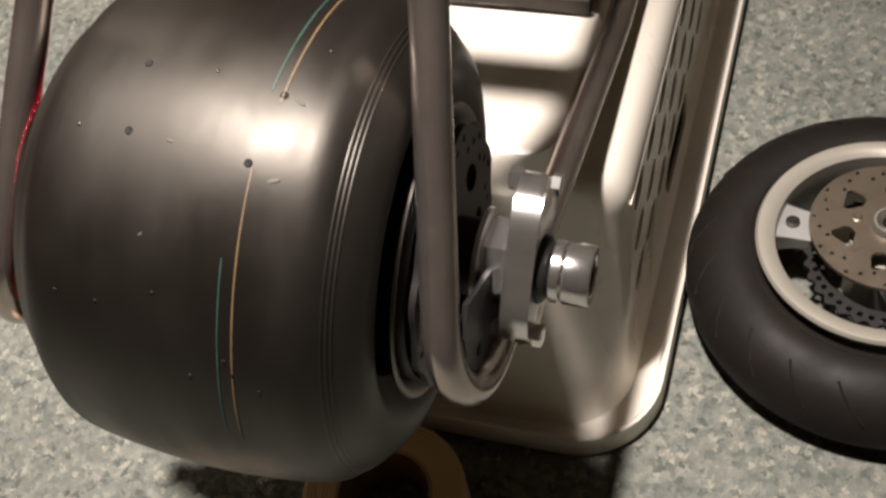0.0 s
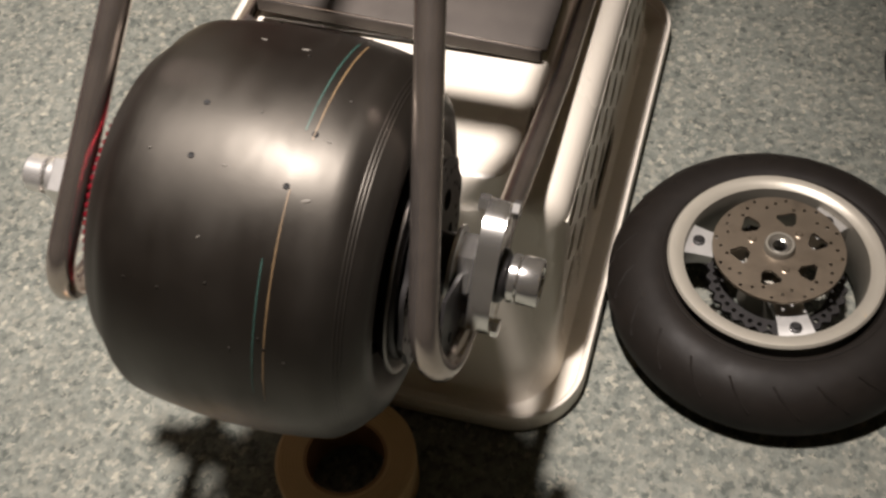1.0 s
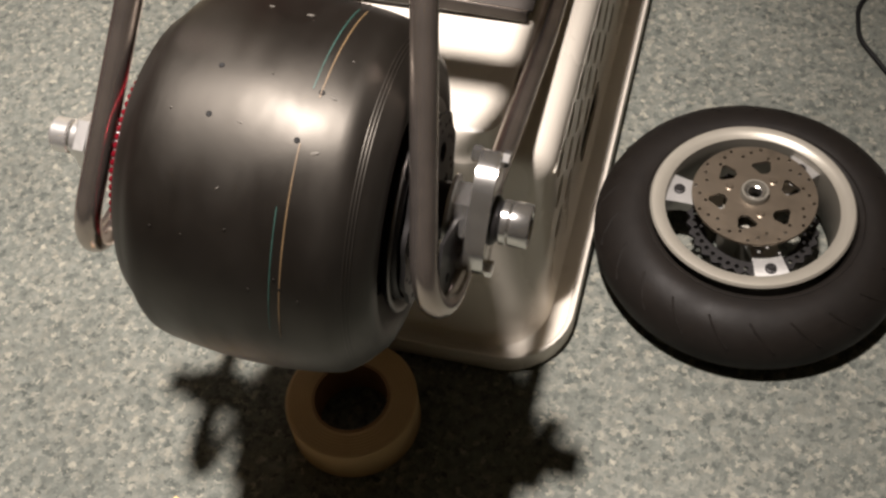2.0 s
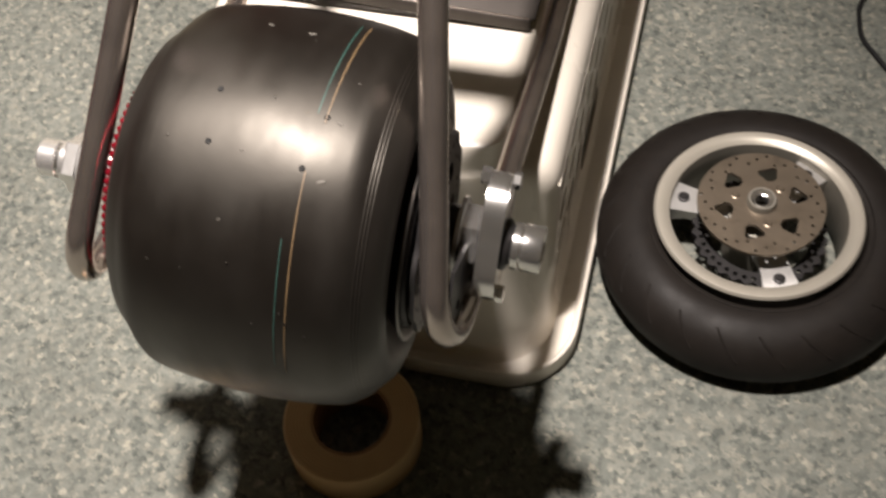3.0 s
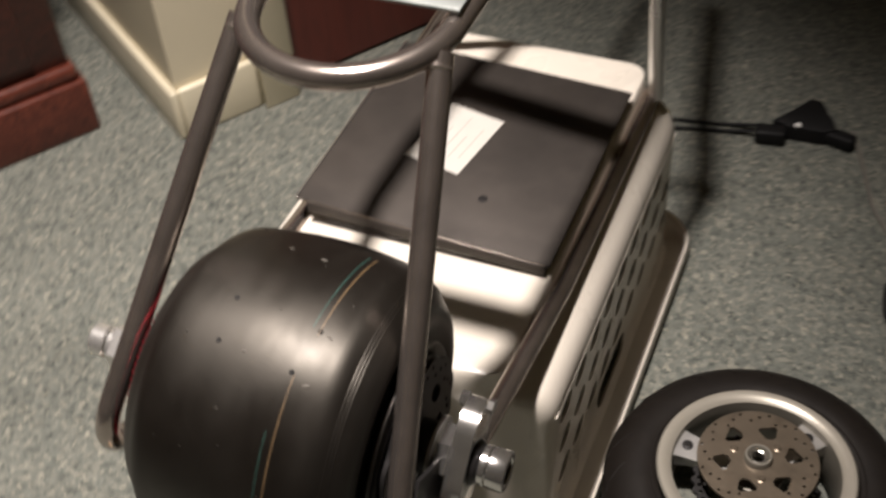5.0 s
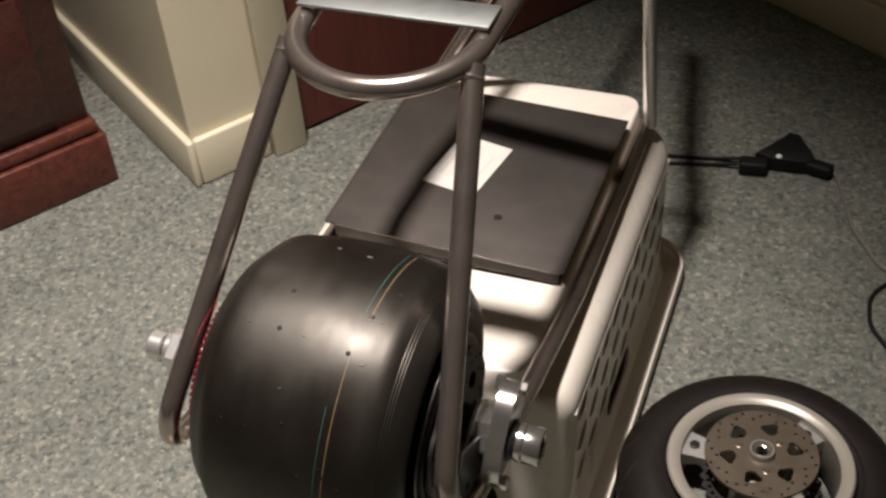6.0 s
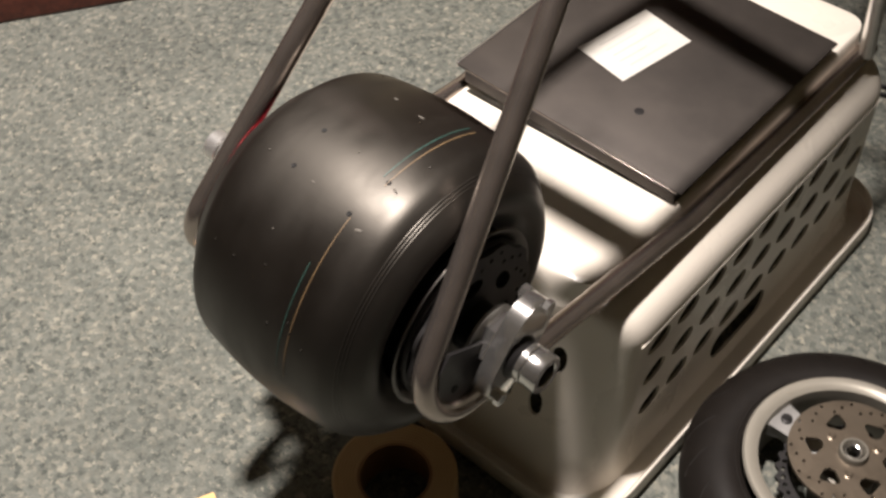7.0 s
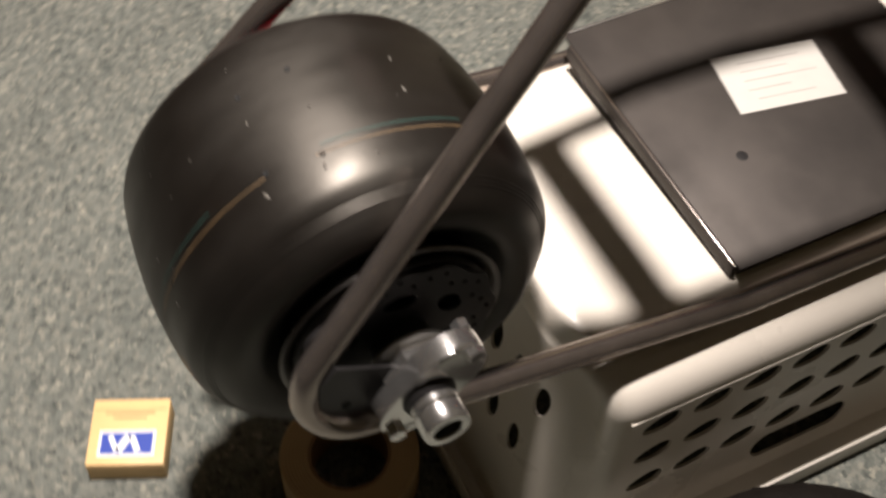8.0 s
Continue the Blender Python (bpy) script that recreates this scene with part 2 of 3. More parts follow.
def tube(pts, r, n=16, caps=True, wall=0.0):
    """A round tube along a line of points."""
    bm = bmesh.new()
    pts = [Vector(p) for p in pts]
    side = None
    rings = []
    for k, p in enumerate(pts):
        d = (pts[min(k + 1, len(pts) - 1)] - pts[max(k - 1, 0)]).normalized()
        if side is None:
            side = d.orthogonal().normalized()
        side = (side - d * side.dot(d)).normalized()
        up = d.cross(side)
        rings.append([bm.verts.new(p + (side * math.cos(2 * math.pi * j / n) + up * math.sin(2 * math.pi * j / n)) * r) for j in range(n)])
    for a, b in zip(rings, rings[1:]):
        for j in range(n):
            bm.faces.new((a[j], a[(j + 1) % n], b[(j + 1) % n], b[j]))
    if caps:
        bm.faces.new(rings[0])
        bm.faces.new(rings[-1])
    return bm


def prism(outline, h0, h1, m=None, bevel=0.0):
    """A plate with the outline (x, y) between two heights."""
    bm = bmesh.new()
    lo = [bm.verts.new((x, y, h0)) for x, y in outline]
    hi = [bm.verts.new((x, y, h1)) for x, y in outline]
    bm.faces.new(lo[::-1])
    top = bm.faces.new(hi)
    for k in range(len(lo)):
        j = (k + 1) % len(lo)
        bm.faces.new((lo[k], lo[j], hi[j], hi[k]))
    if bevel:
        bmesh.ops.bevel(bm, geom=list(top.edges), offset=bevel, segments=2, affect="EDGES", profile=0.5)
    if m:
        bmesh.ops.transform(bm, matrix=m, verts=bm.verts)
    return bm


def join(*bms):
    out = bmesh.new()
    for b in bms:
        me = bpy.data.meshes.new("join")
        b.to_mesh(me)
        b.free()
        out.from_mesh(me)
        bpy.data.meshes.remove(me)
    return out


def cut(ob, cutters):
    """Takes the joined cutters out of the mesh of ob."""
    me = bpy.data.meshes.new("cutter")
    bmesh.ops.recalc_face_normals(cutters, faces=cutters.faces)
    cutters.to_mesh(me)
    cutters.free()
    tool = new("cutter", me)
    mod = ob.modifiers.new("cut", "BOOLEAN")
    mod.operation, mod.object, mod.solver = "DIFFERENCE", tool, "EXACT"
    dg = bpy.context.evaluated_depsgraph_get()
    done = bpy.data.meshes.new_from_object(ob.evaluated_get(dg))
    ob.modifiers.clear()
    old = ob.data
    ob.data = done
    bpy.data.objects.remove(tool)
    bpy.data.meshes.remove(me)
    bpy.data.meshes.remove(old)
    return ob


def circle(n, r, cx=0.0, cy=0.0, start=0.0):
    return [(cx + r * math.cos(start + 2 * math.pi * k / n), cy + r * math.sin(start + 2 * math.pi * k / n)) for k in range(n)]


# ---- the room: turned 34 degrees from the frame's axis ----
U, V = Vector((0.56, 0.8285)), Vector((-0.8285, 0.56))


def room(u, v, z=0.0):
    p = U * u + V * v
    return Vector((p.x, p.y, z))


ROOM = Matrix(((U.x, V.x, 0, 0), (U.y, V.y, 0, 0), (0, 0, 1, 0), (0, 0, 0, 1)))

floor = part("floor", box((-2.6, -2.6, -0.05), (1.45, 2.2, 0.0), 0, ROOM), CARPET, smooth=False)
tagged(floor, "grey-green speckled loop pile carpet floor", "carpet", kind="structure")


def wall(name, lo, hi, label):
    w = part(name, box(lo, hi, 0.0, ROOM), WALL, smooth=False)
    return tagged(w, label, "wall", kind="structure")


wall("wall_corner", (0.229, 0.868, 0.0), (0.42, 2.2, 3.02), "cream painted wall ending in a square outer corner")
wall("wall_far", (1.34, -2.6, 0.0), (1.46, 0.86, 3.02), "cream painted plain wall with baseboard")
wall("wall_over_door", (0.42, 0.86, 2.06), (1.34, 1.0, 3.02), "cream painted wall above the door")
wall("wall_beyond_door", (1.30, 0.86, 0.0), (1.46, 1.0, 2.06), "cream painted wall beside the door")
wall("wall_behind_dresser", (-2.6, 1.55, 0.0), (0.229, 1.67, 3.02), "cream painted wall behind the dresser")
wall("wall_near_side", (-2.72, -2.6, 0.0), (-2.6, 2.2, 3.02), "cream painted plain wall")
wall("wall_right_side", (-2.6, -2.72, 0.0), (1.46, -2.6, 3.02), "cream painted plain wall")
ceiling = part("ceiling", box((-2.7, -2.7, 3.02), (1.46, 2.2, 3.1), 0, ROOM), CEIL, smooth=False)
tagged(ceiling, "white painted plaster ceiling", "ceiling", kind="structure")


def baseboard(lo, hi):
    b = part("baseboard", box(lo, hi, 0.005, ROOM, 3), TRIM)
    return tagged(b, "cream gloss painted wooden baseboard", "baseboard", kind="structure")


baseboard((0.216, 0.855, 0.0), (0.229, 1.55, 0.088))
baseboard((0.2295, 0.855, 0.0), (0.36, 0.868, 0.088))
baseboard((1.328, -2.6, 0.0), (1.34, 0.86, 0.088))
casing = part("trim", box((0.36, 0.842, 0.0), (0.42, 0.86, 2.10), 0.003, ROOM), TRIM)
tagged(casing, "cream painted door casing board", "trim", kind="structure")
door = part("door_1", box((0.424, 0.875, 0.006), (1.298, 0.915, 2.05), 0.003, ROOM), DOOR_RED)
tagged(door, "closed red-brown stained wooden door", "door", kind="structure")


# ---- dresser ----
def dresser():
    d = thing("dresser", room(-0.55, 1.2), "dark red mahogany dresser with moulded plinth", "dresser")
    part("plinth", box((-1.25, 0.964, 0.0), (0.128, 1.42, 0.095), 0.006, ROOM, 3), MAHOGANY, d)
    part("moulding", box((-1.235, 0.971, 0.0952), (0.121, 1.41, 0.122), 0.009, ROOM, 3), MAHOGANY, d)
    # body and drawers carry their shade in the darker wood colour
    part("body", box((-1.21, 0.984, 0.1222), (0.114, 1.40, 0.86), 0.003, ROOM), MAHOGANY_SHADED, d)
    part("top", box((-1.24, 0.958, 0.8602), (0.132, 1.41, 0.89), 0.008, ROOM, 3), MAHOGANY, d)
    for z in (0.145, 0.385, 0.625):
        for u0, u1 in ((-1.18, -0.575), (-0.555, 0.06)):
            w = part("drawer", box((u0, 0.973, z), (u1, 0.9835, z + 0.215), 0.004, ROOM), MAHOGANY_SHADED, d)
            part("knob", lathe([(0, 0), (0.007, 0), (0.007, 0.012), (0.016, 0.018), (0.014, 0.026), (0, 0.029)], 20,
                               ROOM @ Matrix.Translation(((u0 + u1) / 2, 0.9728, z + 0.108)) @ Matrix.Rotation(radians(90), 4, "X")), MAHOGANY, w)


dresser()


# ---- ceiling lamp ----
def ceiling_lamp():
    d = thing("ceiling_spotlight", (LAMP[0], LAMP[1], 3.02), "round white ceiling spotlight, switched on", "spotlight")
    c = Matrix.Translation((LAMP[0], LAMP[1], 3.019))
    part("base", lathe([(0, 0.0), (0.10, 0.0), (0.10, -0.010), (0.09, -0.014), (0, -0.014)], 40, c), TRIM, d)
    part("collar", lathe([(0.080, -0.0142), (0.086, -0.0142), (0.086, -0.034), (0.080, -0.034)], 40, c, True), TRIM, d)
    part("lens", lathe([(0, -0.0145), (0.078, -0.0145), (0.078, -0.0175), (0, -0.0175)], 40, c), GLASS, d)


ceiling_lamp()


# ---- upturned plastic bin ----
def bin_ring(half, y0, y1, r, z, swell=0.0, n=10, long=60):
    """A rounded rectangle at height z; the long sides swell out between their ends."""
    pts = []
    for cx, cy, a0 in ((half - r, y0 + r, -90), (half - r, y1 - r, 0), (r - half, y1 - r, 90), (r - half, y0 + r, 180)):
        for k in range(n + 1):
            a = radians(a0 + 90 * k / n)
            pts.append([cx + r * math.cos(a), cy + r * math.sin(a), z])
        if a0 in (-90, 90):
            ys = (y0 + r, y1 - r) if a0 == -90 else (y1 - r, y0 + r)
            sx = half if a0 == -90 else -half
            for k in range(1, long):
                s = k / long
                pts.append([sx, ys[0] + (ys[1] - ys[0]) * s, z])
        else:
            sx = (half - r, r - half) if a0 == 0 else (r - half, half - r)
            yy = y1 if a0 == 0 else y0
            for k in range(1, 16):
                pts.append([sx[0] + (sx[1] - sx[0]) * k / 16, yy, z])
    if swell:
        for p in pts:
            e = min(p[1] - 0.150, 0.668 - p[1])
            s = max(0.0, min(1.0, e / 0.022))
            s = math.sqrt(max(0.0, 1 - (1 - s) ** 2))
            if abs(p[0]) > half - r * 0.9:
                p[0] += 1.18 * swell * s if p[0] > 0 else -2.0 * swell * s
    return pts


def storage_bin():
    d = thing("plastic_bin", (0.0, 0.40, 0.0), "upturned off-white plastic bin with vent holes, used as a work stand", "bin")
    rim = [(0.2075, 0.081, 0.715, 0.070, 0.002), (0.2085, 0.080, 0.716, 0.071, 0.004), (0.2085, 0.080, 0.716, 0.071, 0.024), (0.2078, 0.0807, 0.7153, 0.070, 0.0270),
           (0.2062, 0.0823, 0.7137, 0.069, 0.0278), (0.2046, 0.0839, 0.7121, 0.068, 0.0262), (0.2034, 0.0851, 0.7109, 0.067, 0.0160), (0.2000, 0.0885, 0.7075, 0.066, 0.0140)]
    rows = [(0.2000, 0.0885, 0.7075, 0.066, 0.0140, 0), (0.1930, 0.0940, 0.7020, 0.066, 0.0125, 0), (0.1830, 0.0985, 0.6970, 0.064, 0.0135, 0), (0.1785, 0.1030, 0.6925, 0.062, 0.0220, 0),
            (0.1772, 0.1070, 0.6890, 0.060, 0.052, 0.0002), (0.1735, 0.109, 0.687, 0.059, 0.070, 0.0035), (0.1700, 0.111, 0.685, 0.058, 0.085, 0.0072)]
    for k in range(1, 13):
        s = k / 12
        rows.append((0.1700 - 0.0163 * s, 0.111 + 0.0245 * s, 0.685 - 0.0090 * s, 0.058 - 0.005 * s, 0.085 + 0.1350 * s, 0.0072 + 0.0158 * s))
    for k in range(1, 11):
        a = radians(90 * k / 10)
        half = 0.1537 - 0.0097 * k / 10
        rows.append((half, 0.1355 + 0.0025 * k / 10, 0.6760 - 0.0025 * k / 10, 0.053 - 0.003 * k / 10, 0.2200 + 0.0435 * math.sin(a), max(0.0, 0.1445 + 0.0322 * math.cos(a) ** 0.9 - half)))
    for k in range(1, 9):
        a = radians(90 * k / 8)
        c = 1 - math.cos(a)
        rows.append((0.1412 - 0.006 * c, 0.1390 + 0.0085 * c, 0.6725 - 0.016 * c, 0.048 - 0.03 * c, 0.2640 + 0.0340 * math.sin(a), 0.0))
    bm = bmesh.new()
    rings = [[bm.verts.new(p) for p in bin_ring(*r)] for r in rows]
    for a, b in zip(rings, rings[1:]):
        for k in range(len(a)):
            j = (k + 1) % len(a)
            bm.faces.new((a[k], a[j], b[j], b[k]))
    bm.faces.new(rings[-1])
    edge = bmesh.new()
    loops = [[edge.verts.new(p) for p in bin_ring(*r)] for r in rim]
    for a, b in zip(loops, loops[1:]):
        for k in range(len(a)):
            j = (k + 1) % len(a)
            edge.faces.new((a[k], a[j], b[j], b[k]))
    lip = part("rim", edge, PLASTIC, d, "rolled rim that stands on the carpet")
    lip.modifiers.new("wall", "SOLIDIFY").thickness = 0.0024
    body = part("body", bm, PLASTIC, d)
    mod = body.modifiers.new("wall", "SOLIDIFY")
    mod.thickness, mod.offset = 0.003, -1
    tools = []
    for side in (1, -1):
        for c in range(9):
            for q, z in enumerate((0.203, 0.152, 0.099)):
                y = 0.208 + 0.050 * c + 0.001 * q
                if c == 8 and q == 0:
                    continue
                m = Matrix.Translation((side * (0.176 if side > 0 else 0.190), y, z)) @ Matrix.Rotation(radians(90), 4, "Y") @ Matrix.Rotation(radians(14), 4, "Z")
                out = [(0.0140 * math.sin(a) * (0.85 + 0.15 * math.cos(a)), 0.0190 * math.cos(a)) for a in (2 * math.pi * k / 16 for k in range(16))]
                tools.append(prism(out, -0.02, 0.02, m))
        slot = [(0.020 * math.sin(a), (0.037 if math.cos(a) > 0 else -0.037) + 0.018 * math.cos(a)) for a in (2 * math.pi * (k + 0.5) / 20 for k in range(20))]
        tools.append(prism(slot, -0.02, 0.02, Matrix.Translation((side * 0.180, 0.393, 0.050)) @ Matrix.Rotation(radians(90), 4, "Y")))
    for z, start in ((0.192, 0.116), (0.123, 0.101)):
        for k in range(6):
            m = Matrix.Translation((start - 0.038 * k, 0.124, z)) @ Matrix.Rotation(radians(90), 4, "X")
            tools.append(prism([(0.0085 * math.sin(a), 0.0175 * math.cos(a)) for a in (2 * math.pi * j / 14 for j in range(14))], -0.02, 0.02, m))
    cut(body, join(*tools))
    body.data.set_sharp_from_angle(angle=radians(38))
    part("moulding_line", tube([(0.1806, 0.176, 0.2215), (0.1807, 0.30, 0.2215), (0.1807, 0.50, 0.2215), (0.1806, 0.640, 0.2215)], 0.0008, 8), PLASTIC, d)


storage_bin()

# ---- the chassis with its wide wheel ----
MID, AXLE = 0.018, 0.3865
# the frame lies a little askew on the bin
LEAN = Matrix.Translation((0, 0, 0.386)) @ Matrix.Rotation(radians(2.7), 4, "Y") @ Matrix.Translation((0, 0, -0.386))
chassis = thing("kart_chassis", (MID, 0.3, 0.276), "bare steel tube kart chassis with slick wheel, propped on plastic bin", "kart chassis")


def level(p):
    """A place in the room, taken into the leaning frame."""
    return LEAN.inverted() @ Vector(p)


def frame_tubes():
    # each side: leg from the seat hoop down, a tight bend below the axle, then the rail
    for top, low, rail, lift in ((-0.066, -0.132, -0.149, 0.004), (0.101, 0.146, 0.1495, 0.0)):
        line = [(top, 0.146, 0.660), (low, -0.119, 0.349 + lift), (rail, 0.29, 0.284 + lift), (rail, 0.645, 0.2770 + lift)]
        part("side_tube", tube(filleted([level(p) for p in line], 0.047, 14), 0.0100, 20), STEEL, chassis)
    part("upright", tube([level((0.156, 0.622, 0.283)), level((0.136, 0.626, 0.690))], 0.0085, 14), BRUSHED, chassis, "bright steel upright")
    part("brace", tube([level((-0.150, 0.612, 0.285)), level((0.094, 0.622, 0.692))], 0.0085, 14), STEEL, chassis)
    hoop = [(-0.030, 1.02, 0.720), (-0.046, 0.60, 0.694), (-0.061, 0.47, 0.684), (-0.072, 0.36, 0.677), (-0.074, 0.28, 0.671), (MID - 0.083, 0.174, 0.664)]
    hoop += [(MID - 0.083 * math.cos(a), 0.174 - 0.083 * math.sin(a), 0.664 - 0.004 * math.sin(a)) for a in (math.pi * k / 24 for k in range(1, 24))]
    hoop += [(MID + 0.083, 0.174, 0.664), (0.110, 0.36, 0.677), (0.112, 0.46, 0.684), (0.116, 0.54, 0.690), (0.119, 0.60, 0.694)]
    part("seat_hoop", tube([level(p) for p in hoop], 0.0102, 20), STEEL, chassis, "seat hoop bent from one steel tube")
    # past the upright a stouter tube runs in towards the tail
    part("tail_tube", tube([level(p) for p in ((0.119, 0.602, 0.694), (0.114, 0.655, 0.698), (0.092, 0.735, 0.703), (0.050, 0.96, 0.718))], 0.0165, 20), STEEL, chassis)
    # the plate in the low bend that carries the axle
    leg, rail, v = Vector((0.6486, 0.761)), Vector((0.988, -0.157)), Vector((-0.119, 0.349))
    edge = [v + leg * 0.080, v + leg * 0.098]
    edge += [Vector((0.0215 * math.cos(a), AXLE + 0.0215 * math.sin(a))) for a in (radians(140 + 15 * k) for k in range(13))]
    edge += [v + rail * 0.175, v + rail * 0.080, v + (leg * 0.6 + rail).normalized() * 0.056, v + (leg + rail).normalized() * 0.050, v + (leg + rail * 0.6).normalized() * 0.056]
    turn = Matrix(((0, 0, 1, 0.1462), (1, 0, 0, 0), (0, 1, 0, 0), (0, 0, 0, 1)))
    plate = part("axle_plate", prism([(p.x, p.y) for p in edge], -0.0015, 0.0015, turn), BLACKMETAL, chassis, "dark steel axle plate welded into the bend", smooth=False)
    # the holes are solid black discs, their inner shade put into the colour
    for y, z in ((-0.050, 0.374), (-0.012, 0.347)):
        part("drilled_hole", lathe([(0, 0.0024), (0.0034, 0.0024), (0.0038, 0.0), (0.0038, -0.0024), (0, -0.0024)], 14, along_x(0.1462, y, z)), HOLE, plate)
    up = LEAN.inverted()
    part("bracket_plate", box((MID - 0.088, 0.172, 0.6765), (MID + 0.088, 0.209, 0.6800), 0.001, up), PLATE, chassis, "dull grey flat bar welded across the hoop")
    part("seat_cross_bar", box((-0.088, -0.0185, 0.6840), (0.088, 0.0185, 0.6875), 0.001, up @ pose(MID, 0.446, 0, 0, 0, -6)), PLATE, chassis)
    part("floor_pan", box((-0.1415, 0.2875, 0.3165), (0.140, 0.584, 0.3195), 0.0008), SHEET, chassis, "dark mill steel sheet floor pan")
    part("front_lip", box((-0.128, 0.2828, 0.3060), (0.1365, 0.2872, 0.3205), 0.0018, None, 3), SHEET, chassis)
    part("lip_edge", box((-0.1275, 0.2838, 0.3206), (0.1362, 0.2852, 0.3214), 0.0003), STEEL, chassis, "thin bright strip along the edge of the sheet")
    # bright strip added for the thin highlight line left of the pan
    part("lip_edge", box((-0.1442, 0.2880, 0.3150), (-0.1417, 0.584, 0.3206), 0.0006), ALU, chassis, "thin bright strip along the edge of the sheet")
    for x in (-0.1275, 0.132):
        part("pan_edge", box((x - 0.003, 0.290, 0.3000), (x + 0.003, 0.572, 0.3164), 0.001), SHEET, chassis)
    part("rear_lip", box((-0.124, 0.5665, 0.2990), (0.1285, 0.5725, 0.3163), 0.002), SHEET, chassis)
    part("scorch_spot", lathe([(0, 0.0001), (0.0046, 0.0001), (0.0052, 0.0), (0.0052, -0.0004)], 20, Matrix.Translation((0.043, 0.355, 0.3197))), BLACKMETAL, chassis)
    for x in (-0.0655, 0.1005):
        part("weld_bead", lathe([(0.0102, -0.003), (0.0124, 0), (0.0102, 0.003)], 20, up @ Matrix.Translation((x, 0.139, 0.652)) @ Matrix.Rotation(radians(-40), 4, "X"), True), STEEL, chassis)


frame_tubes()


PROFILE = [(0.066, -0.080), (0.074, -0.0860), (0.082, -0.0905), (0.089, -0.0970), (0.097, -0.1015), (0.106, -0.1020), (0.1125, -0.0997), (0.1190, -0.0940), (0.1245, -0.0883), (0.1290, -0.0828), (0.1325, -0.0772), (0.1345, -0.0717), (0.1357, -0.066), (0.1382, -0.049), (0.1402, -0.030), (0.1413, -0.012), (0.1415, 0.0)]
# the outer shoulder is drawn in a little
PROFILE += [(r, -x - 0.010 * min(1.0, max(0.0, (-x - 0.045) / 0.04))) for r, x in reversed(PROFILE[:-1])]


# the inner shoulder is rounder
PROFILE = [(r, x + 0.0042 * max(0.0, 1 - abs(r - 0.121) / 0.0145)) if x < -0.06 else (r, x) for r, x in PROFILE]


def ring_at(x, width, mat, name, parent, a0=0.0, a1=2 * math.pi, wobble=0.0, label=""):
    """A thin painted line that runs round the tread."""
    bm = bmesh.new()
    rs = [p[0] for p in PROFILE]
    xs = [p[1] for p in PROFILE]
    n = 120
    last = None
    for k in range(n + 1):
        a = a0 + (a1 - a0) * k / n
        xx = x + wobble * math.sin(1.3 * a + 0.6) + 0.3 * wobble * math.sin(5 * a)
        pair = []
        for e in (-width / 2, width / 2):
            rr = float(np.interp(xx + e, xs, rs)) + 0.0004
            pair.append(bm.verts.new((MID + xx + e, rr * math.sin(a), AXLE + rr * math.cos(a))))
        if last:
            bm.faces.new((last[0], last[1], pair[1], pair[0]))
        last = pair
    return part(name, bm, mat, parent, label)


